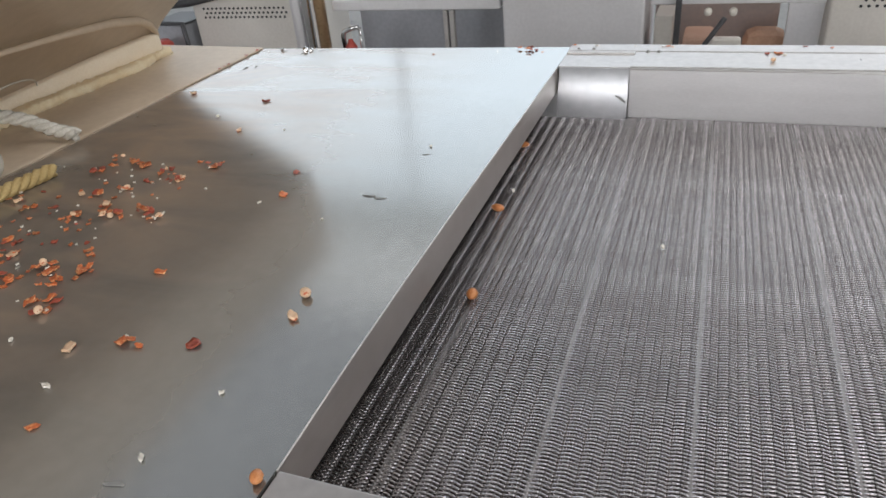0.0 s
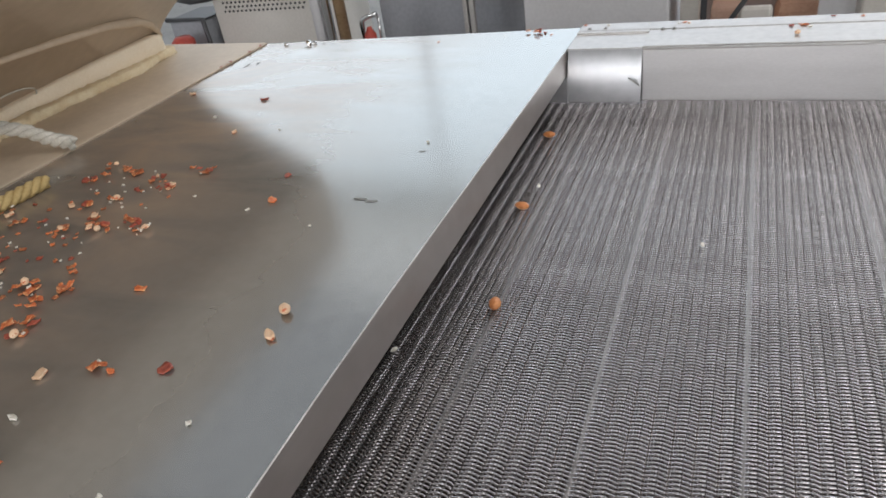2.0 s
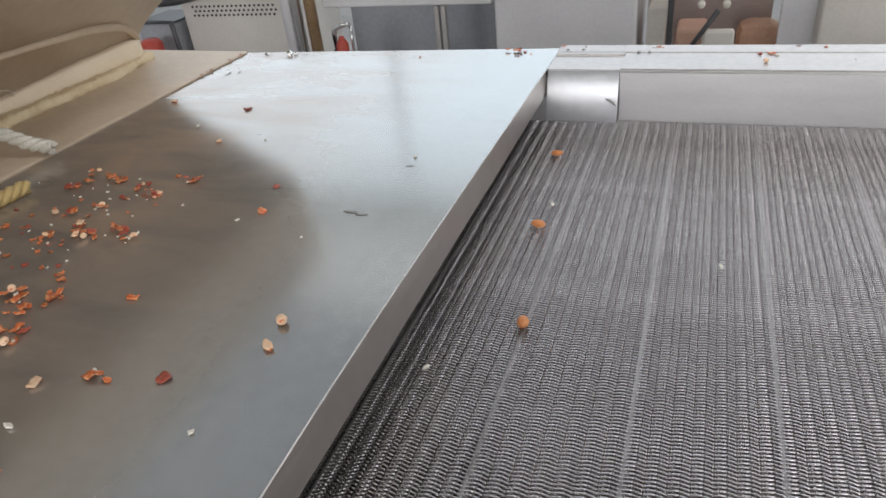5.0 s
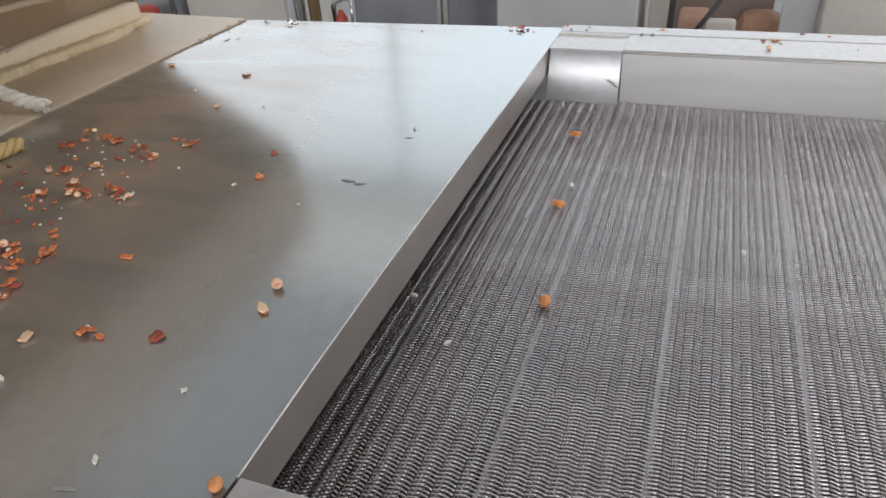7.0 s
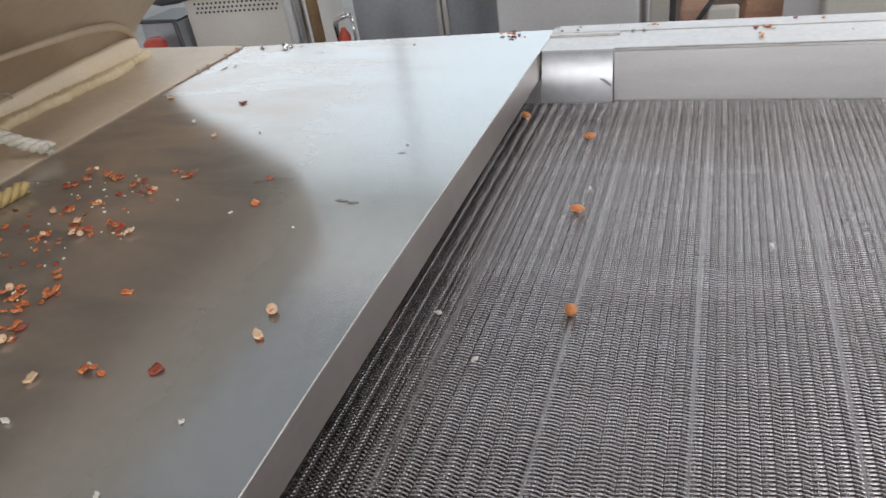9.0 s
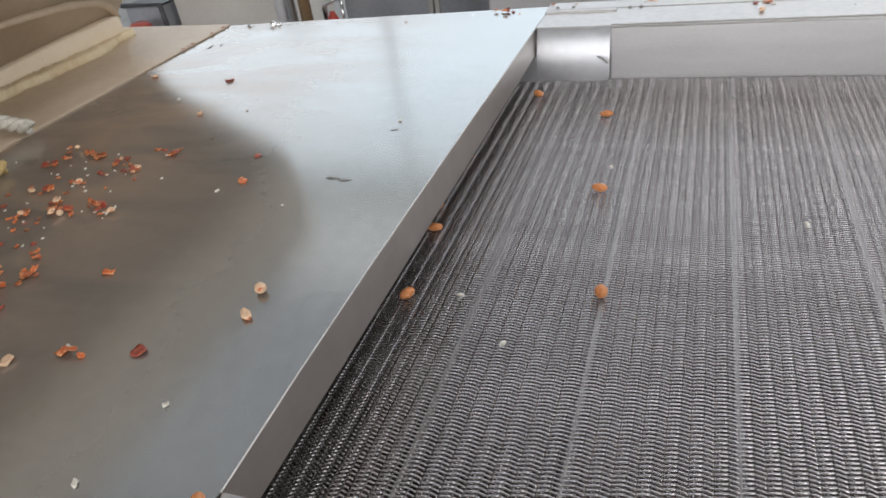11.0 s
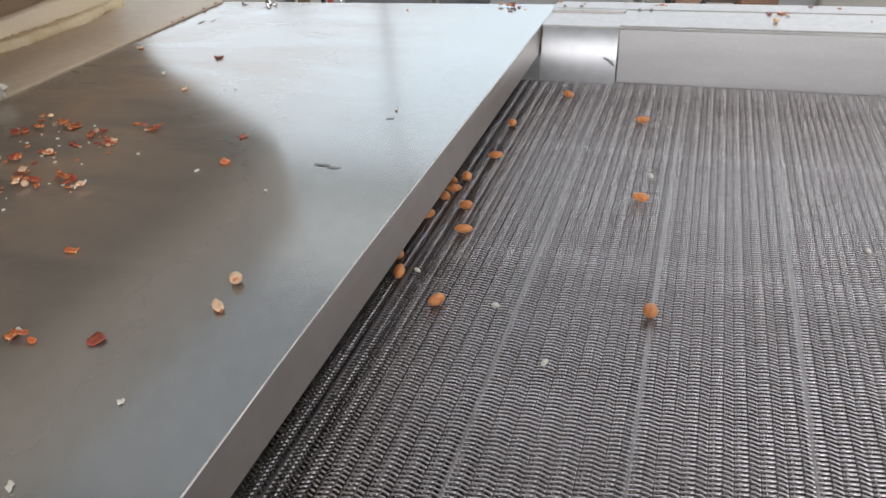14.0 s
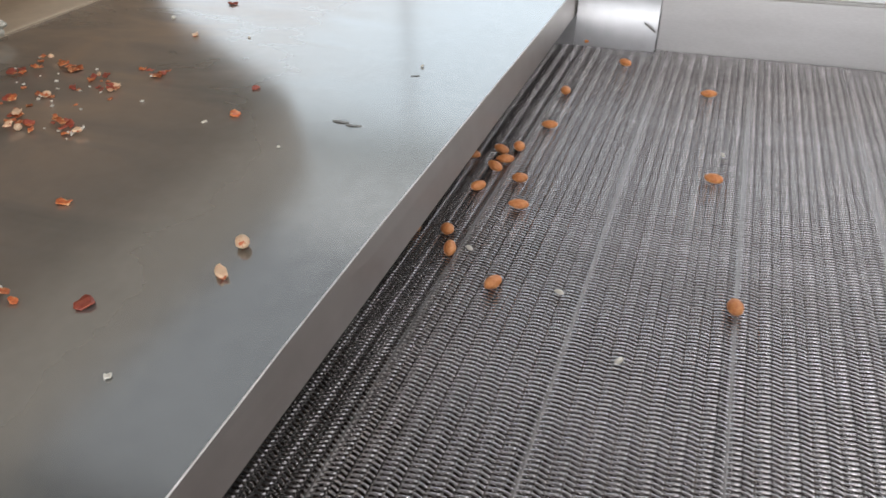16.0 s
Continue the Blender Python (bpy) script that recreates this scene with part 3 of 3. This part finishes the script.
# ---- skins and fragments lying on the deck ----
def flake_mesh(seed, size, material, thick=0.0012):
    rng = random.Random(seed)
    bm = bmesh.new()
    n = 9
    cup = rng.uniform(0.25, 0.7)
    outer = [size * (0.5 + 0.28 * rng.random()) for _ in range(n)]
    stretch = rng.uniform(0.55, 0.9)
    layers = []
    for lift in (thick, 0.0):
        c = bm.verts.new((0, 0, lift + size * 0.03))
        rings = []
        for f in (0.55, 1.0):
            rings.append([bm.verts.new((f * outer[k] * math.cos(2 * math.pi * k / n), f * outer[k] * stretch * math.sin(2 * math.pi * k / n),
                                        lift + cup * size * 0.5 * f * f * (0.5 + 0.5 * math.sin(k * 2.1 + seed)))) for k in range(n)])
        layers.append((c, rings))
    for c, rings in layers:
        for k in range(n):
            bm.faces.new((c, rings[0][k], rings[0][(k + 1) % n]))
            bm.faces.new((rings[0][k], rings[1][k], rings[1][(k + 1) % n], rings[0][(k + 1) % n]))
    a, b = layers[0][1][1], layers[1][1][1]
    for k in range(n):
        bm.faces.new((a[k], b[k], b[(k + 1) % n], a[(k + 1) % n]))
    bmesh.ops.recalc_face_normals(bm, faces=bm.faces)
    return link_mesh("skin", bm, material, True)


SKINS = [flake_mesh(s, 0.0112, M_RIND if s % 3 == 0 else M_SKIN) for s in range(1, 10)]
PALE = [flake_mesh(s, 0.011, M_FLESH, 0.003) for s in range(11, 15)] + [kernel_mesh("half", 0.012, 0.009, 0.008, M_FLESH, 5, 0.2)]
CRUMBS = [flake_mesh(s, 0.0055, M_CRUMB, 0.002) for s in range(21, 25)]
TWIG = [flake_mesh(s, 0.011, M_CHAFF, 0.0006) for s in (31, 32)]


def lay(kind, x, y, turn, size):
    meshes, name, label, cat, group = {
        "s": (SKINS, "nut_skin", "curled red-brown nut skin lying on the steel deck", "nut skin", "skins on the deck"),
        "p": (PALE, "nut_fragment", "pale broken nut fragment lying on the steel deck", "nut fragment", "fragments on the deck"),
        "c": (CRUMBS, "crumb", "tiny white nut crumb lying on the steel deck", "crumb", "crumbs on the deck"),
        "t": (TWIG, "chaff", "dark dry scrap of chaff on the steel deck", "chaff", "chaff on the deck")}[kind]
    o = new(name, meshes[int(abs(x * 7919 + y * 104729)) % len(meshes)])
    z = 0.0042 * size if meshes[0] is PALE[0] and o.data is PALE[-1] else 0.0002
    z += 0.0035 if x < -0.722 else 0.0
    o.location, o.rotation_euler, o.scale = (x, y, z), (0, 0, turn), (size, size, size)
    if kind == "t":
        o.scale = (size * 1.9, size * 0.45, size * 0.6)
    return tagged(o, label, cat, group)


MARKS = (("p", -0.675, -0.219), ("c", -0.534, -0.332), ("s", -0.491, -0.245), ("p", -0.451, -0.388), ("s", -0.263, -0.523), ("s", -0.243, -0.591),
         ("p", -0.091, -0.796), ("p", -0.086, -0.831), ("s", -0.230, -0.905), ("s", -0.208, -0.906), ("s", -0.157, -0.891), ("c", -0.251, -0.975),
         ("p", -0.273, -0.927), ("s", -0.349, -0.882), ("s", -0.373, -0.811), ("s", -0.414, -0.815), ("s", -0.449, -0.843), ("p", -0.491, -0.801),
         ("s", -0.516, -0.777), ("p", -0.441, -0.693), ("s", -0.397, -0.667), ("p", -0.424, -0.573), ("s", -0.400, -0.525), ("s", -0.575, -0.568),
         ("p", -0.482, -0.617), ("s", -0.515, -0.541), ("s", -0.278, -0.792), ("c", -0.344, -0.931), ("s", -0.221, -1.017), ("c", -0.107, -1.019))
for i, (kind, x, y) in enumerate(MARKS):
    lay(kind, x, y, i * 1.7, 1.0 + 0.25 * math.sin(i * 1.3))
for x, y, s in ((-0.125, -0.573, 0.8), (-0.108, -0.577, 0.7), (-0.669, -0.048, 0.9), (-0.65, -0.035, 0.6), (-0.101, -0.434, 0.5), (-0.11, -1.045, 0.8)):
    lay("t", x, y, 1.2 + x * 9, s)
rng = random.Random(12)
HEAPS = ((-0.573, -0.568), (-0.571, -0.527), (-0.513, -0.541), (-0.465, -0.56), (-0.425, -0.572), (-0.395, -0.528), (-0.482, -0.618), (-0.523, -0.64),
         (-0.452, -0.683), (-0.431, -0.69), (-0.477, -0.666), (-0.411, -0.67), (-0.37, -0.686), (-0.636, -0.678), (-0.57, -0.708), (-0.497, -0.71),
         (-0.518, -0.777), (-0.492, -0.803), (-0.419, -0.816), (-0.388, -0.841), (-0.444, -0.845), (-0.373, -0.811), (-0.353, -0.882), (-0.392, -0.775),
         (-0.375, -0.876), (-0.55, -0.83), (-0.50, -0.88), (-0.46, -0.92), (-0.60, -0.76), (-0.224, -0.904))
for x, y in HEAPS:
    # small heaps of skins and bits, one lapping over the next
    for k in range(rng.choice((3, 4, 5, 6))):
        o = lay(rng.choice("ssssspc"), x + rng.gauss(0, 0.0085), y + rng.gauss(0, 0.0065), rng.uniform(0, 6.3), rng.uniform(0.45, 1.0))
        o.rotation_euler = (rng.uniform(-0.25, 0.25), rng.uniform(-0.25, 0.25), o.rotation_euler.z)
        o.location.z += 0.0012 + 0.0011 * k
for i in range(120):
    # loose bits in the drift along the side plate
    along, across = rng.gauss(0, 1), rng.gauss(0, 1)
    x = -0.49 - 0.03 * along + 0.06 * across
    y = -0.71 + 0.12 * along + 0.03 * across
    if -0.70 < x < -0.25 and -1.2 < y < -0.50:
        lay(rng.choice("sssscc"), x, y, rng.uniform(0, 6.3), rng.uniform(0.3, 0.7))
for i in range(6):
    lay("c", rng.uniform(-0.6, -0.02), rng.uniform(-1.0, -0.3), rng.uniform(0, 6.3), rng.uniform(0.35, 0.8))
for i in range(9):
    # bits caught along the far lip
    lay(rng.choice("stct"), rng.uniform(-0.70, -0.02), rng.uniform(0.07, 0.105), rng.uniform(0, 6.3), rng.uniform(0.3, 0.55))
for i in range(10):
    o = lay(rng.choice("sspc"), rng.uniform(0.0, 0.5), 0, rng.uniform(0, 6.3), rng.uniform(0.4, 0.9))
    o.location = (o.location.x, 0.125 + 0.015 * rng.random(), 0.0048)
for x, y, kind, size in ((0.372, 0.043, "p", 0.9), (0.364, 0.09, "s", 0.8), (0.383, 0.094, "s", 1.0), (0.392, 0.082, "c", 1.0), (0.51, 0.06, "t", 0.5)):
    lay(kind, x, y, x * 40, size).location.z += 0.0032
for k in range(6):
    lay("s", -0.083 + rng.gauss(0, 0.012), 0.115 + rng.gauss(0, 0.004), rng.uniform(0, 6.3), rng.uniform(0.6, 1.0)).location.z += 0.001 * k
for i in range(10):
    y = rng.uniform(-0.1, 0.09)
    lay(rng.choice("sstc"), -0.724, y, rng.uniform(0, 6.3), rng.uniform(0.4, 0.8)).location.z = 0.003

# crumpled foil caught at the far lip, and a nut wedged in the near corner
for i, (x, y, r) in enumerate(((-0.60, 0.092, 0.0065), (-0.586, 0.094, 0.005), (-0.66, 0.09, 0.004))):
    b = bmesh.new()
    bmesh.ops.create_icosphere(b, subdivisions=2, radius=r)
    for v in b.verts:
        v.co = v.co * (1 + 0.55 * noise.noise(v.co * 130 + Vector((i * 7, 0, 0))))
        v.co.z = max(0.0, v.co.z + r * 0.6)
    o = solo("foil_scrap", b, M_CHROME, "crumpled bright foil scrap on the deck edge", "foil", "foil scraps")
    o.location = (x, y, 0.0003)
o = new("peanut", KERNELS[1])
tagged(o, "orange-brown roasted peanut wedged at the trough corner", "peanut")
o.matrix_world = pose(-0.007, -1.013, 0.0052, 0, 10, 25) @ Matrix.Diagonal((0.72, 0.72, 0.72, 1))

# ---- machines across the aisle ----
BY = 2.6


def legs(parent, x0, x1, y0, y1, top):
    for x in (x0 + 0.04, x1 - 0.04):
        for y in (y0 + 0.04, y1 - 0.04):
            part("leg", box(x - 0.03, x + 0.03, y - 0.03, y + 0.03, FLOOR_Z, top), M_BLACK, parent)


def vented_cabinet(x0, x1, z0, z1, y, material, label, rows, vx0, vx1, vz):
    cab = thing("machine_cabinet", label, "cabinet", "cabinets across the aisle")
    part("body", box(x0, x1, y, y + 0.7, z0, z1, 0.012), material, cab)
    hole = bmesh.new()
    bmesh.ops.create_cone(hole, cap_ends=True, segments=8, radius1=0.0075, radius2=0.0075, depth=0.006, matrix=Matrix.Rotation(math.pi / 2, 4, "X"))
    me = link_mesh("vent_hole", hole, M_HOLE)
    n = int((vx1 - vx0) / 0.034)
    for r in range(rows):
        for k in range(n):
            o = new("vent_hole", me)
            o.parent, o.location = cab, (vx0 + 0.034 * (k + 0.5 * (r % 2)), y - 0.001, vz - 0.028 * r)
    part("top_edge", box(x0 - 0.01, x1 + 0.01, y - 0.015, y + 0.71, z1 + 0.001, z1 + 0.03, 0.006), M_GREYP, cab)
    legs(cab, x0, x1, y, y + 0.7, z0)
    return cab


vented_cabinet(-2.99, -2.20, -0.86, -0.345, BY, M_BEIGE, "beige steel machine cabinet with rows of vent holes", 3, -2.90, -2.24, -0.425)
vented_cabinet(0.80, 1.75, -0.86, -0.20, BY, M_BEIGE, "grey-beige steel machine cabinet with rows of vent holes", 3, 0.93, 1.5, -0.40)
vented_cabinet(-0.845, -0.07, -0.86, -0.2, BY - 0.02, M_GREYP, "smooth grey steel machine cabinet", 0, 0, 0, 0)

tool = thing("black_framed_bin", "dark grey bin in a black metal frame", "bin")
part("bin_body", box(-3.36, -3.06, BY - 0.05, BY + 0.3, FLOOR_Z, -0.52, 0.01), M_DARK, tool)
part("frame_bar", tube([(-3.03, BY - 0.07, FLOOR_Z), (-3.05, BY - 0.07, -0.505), (-3.36, BY - 0.07, -0.50)], 0.017, 8), M_BLACK, tool, smooth=True)
part("rim", box(-3.37, -3.05, BY - 0.06, BY + 0.31, -0.519, -0.505, 0.004), M_BLACK, tool)
solo("red_can", tube([(-3.13, BY - 0.22, FLOOR_Z), (-3.13, BY - 0.22, -0.60), (-3.13, BY - 0.22, -0.575)], [0.075, 0.075, 0.05], 16), M_RED,
     "red painted can standing on the floor", "can", smooth=True)

solo("black_hose", tube([(-3.3, BY - 0.02, -0.36), (-3.12, BY - 0.05, -0.385), (-2.98, BY - 0.05, -0.375), (-2.78, BY - 0.03, -0.34), (-2.6, BY - 0.02, -0.312)], 0.028, 10),
     M_BLACK, "thick black hose lying over the beige cabinet", "hose", smooth=True)
for x, r, m_, lab in ((-2.13, 0.035, M_GREYP, "dull grey upright steel pipe"), (-2.06, 0.03, M_CHROME, "bright upright steel pipe"),
                      (-1.965, 0.036, M_BRONZE, "bronze-coloured upright metal pipe")):
    solo("pipe", tube([(x, BY - 0.1, FLOOR_Z), (x, BY - 0.1, 0.6)], r, 16), m_, lab, "pipe", "upright pipes", smooth=True)

rack = thing("glazed_machine", "open steel machine frame with dark glazed bays", "machine")
part("back_panel", box(-1.93, -0.86, BY + 0.35, BY + 0.37, FLOOR_Z, 0.2), M_DARK, rack)
part("top_beam", box(-1.92, -0.86, BY - 0.03, BY + 0.05, -0.445, -0.385, 0.008), M_GREYP, rack, "pale grey cross beam")
for x in (-1.185, -1.145):
    part("post", box(x - 0.014, x + 0.014, BY - 0.04, BY - 0.005, FLOOR_Z, -0.446, 0.004), M_FLANGE, rack)
part("bottom_beam", box(-1.92, -0.86, BY - 0.03, BY + 0.05, -0.94, -0.88, 0.008), M_GREYP, rack)
for k in range(5):
    part("bay_cover", box(-1.72 + 0.17 * k, -1.59 + 0.17 * k, BY + 0.0, BY + 0.2, -0.384, -0.345, 0.01), M_FLANGE, rack)
handle = thing("tap", "bent chrome tap pipe over a red bottle", "tap")
part("spout", tube([(-1.80, BY - 0.16, FLOOR_Z), (-1.80, BY - 0.16, -0.56), (-1.79, BY - 0.16, -0.535), (-1.74, BY - 0.16, -0.515), (-1.695, BY - 0.16, -0.51)],
                   0.016, 10), M_CHROME, handle, smooth=True)
part("drop_pipe", tube([(-1.685, BY - 0.16, -0.512), (-1.685, BY - 0.16, -0.70)], 0.009, 8), M_CHROME, handle, smooth=True)
solo("red_bottle", tube([(-1.745, BY - 0.18, FLOOR_Z), (-1.745, BY - 0.18, -0.62), (-1.745, BY - 0.18, -0.59), (-1.745, BY - 0.18, -0.575)],
                        [0.036, 0.036, 0.018, 0.014], 14), M_RED, "red plastic bottle standing on the floor", "bottle", smooth=True)
bench = thing("work_bench", "steel work bench with a copper-brown back panel", "bench")
part("bench_top", box(-0.04, 0.78, BY + 0.02, BY + 0.6, -0.86, -0.83, 0.006), M_GREYP, bench)
part("back_panel", box(-0.05, 0.62, BY + 0.5, BY + 0.52, -0.829, 0.2), M_COPPER, bench, "dark copper-brown panel")
part("side_panel", box(0.63, 0.79, BY + 0.1, BY + 0.14, FLOOR_Z, 0.2), M_GREYP, bench)
part("post", box(0.085, 0.115, BY - 0.05, BY - 0.02, FLOOR_Z, 0.2, 0.004), M_BLACK, bench)
part("shelf_beam", box(-0.04, 0.78, BY - 0.015, BY + 0.02, -0.435, -0.385, 0.006), M_GREYP, bench)
legs(bench, -0.04, 0.78, BY + 0.02, BY + 0.6, -0.86)
part("brace", tube([(0.33, BY - 0.03, -0.50), (0.19, BY - 0.03, -0.72)], 0.013, 8), M_BLACK, bench, smooth=True)
solo("plastic_tub", box(0.13, 0.285, BY + 0.05, BY + 0.3, -0.829, -0.615, 0.02), M_PEACH, "peach plastic tub standing on the bench", "tub")
solo("grey_box", box(-0.02, 0.075, BY + 0.04, BY + 0.3, -0.829, -0.50, 0.01), M_BEIGE, "grey-beige box standing on the bench", "box")
solo("filled_sack", box(0.44, 0.66, BY + 0.2, BY + 0.42, -0.829, -0.635, 0.06), M_ORANGE, "orange woven sack standing on the bench", "sack")
solo("filled_sack", box(0.26, 0.42, BY - 0.02, BY + 0.02, -0.829, -0.60, 0.018), M_BEIGE, "pale slumped sack standing on the bench", "sack")
for x in (0.245, 0.365):
    k = thing("control_knob", "small white round control knob", "knob", "control knobs", at=(x, BY - 0.02, -0.47))
    part("cap", tube([(0, 0.004, 0), (0, -0.03, 0), (0, -0.036, 0)], [0.02, 0.018, 0.012], 12), M_CRUMB, k, smooth=True)


# ---- motion ----
def motions():
    times = [0.5 * k for k in range(33)]
    walk(belt, [(t, pose(SPEED * t, 0, BELT_Z)) for t in times])
    for ob, x, y, z, turn, tip in riders:
        walk(ob, [(t, pose(x + SPEED * t, y, z, tip, 0, turn)) for t in times])


motions()
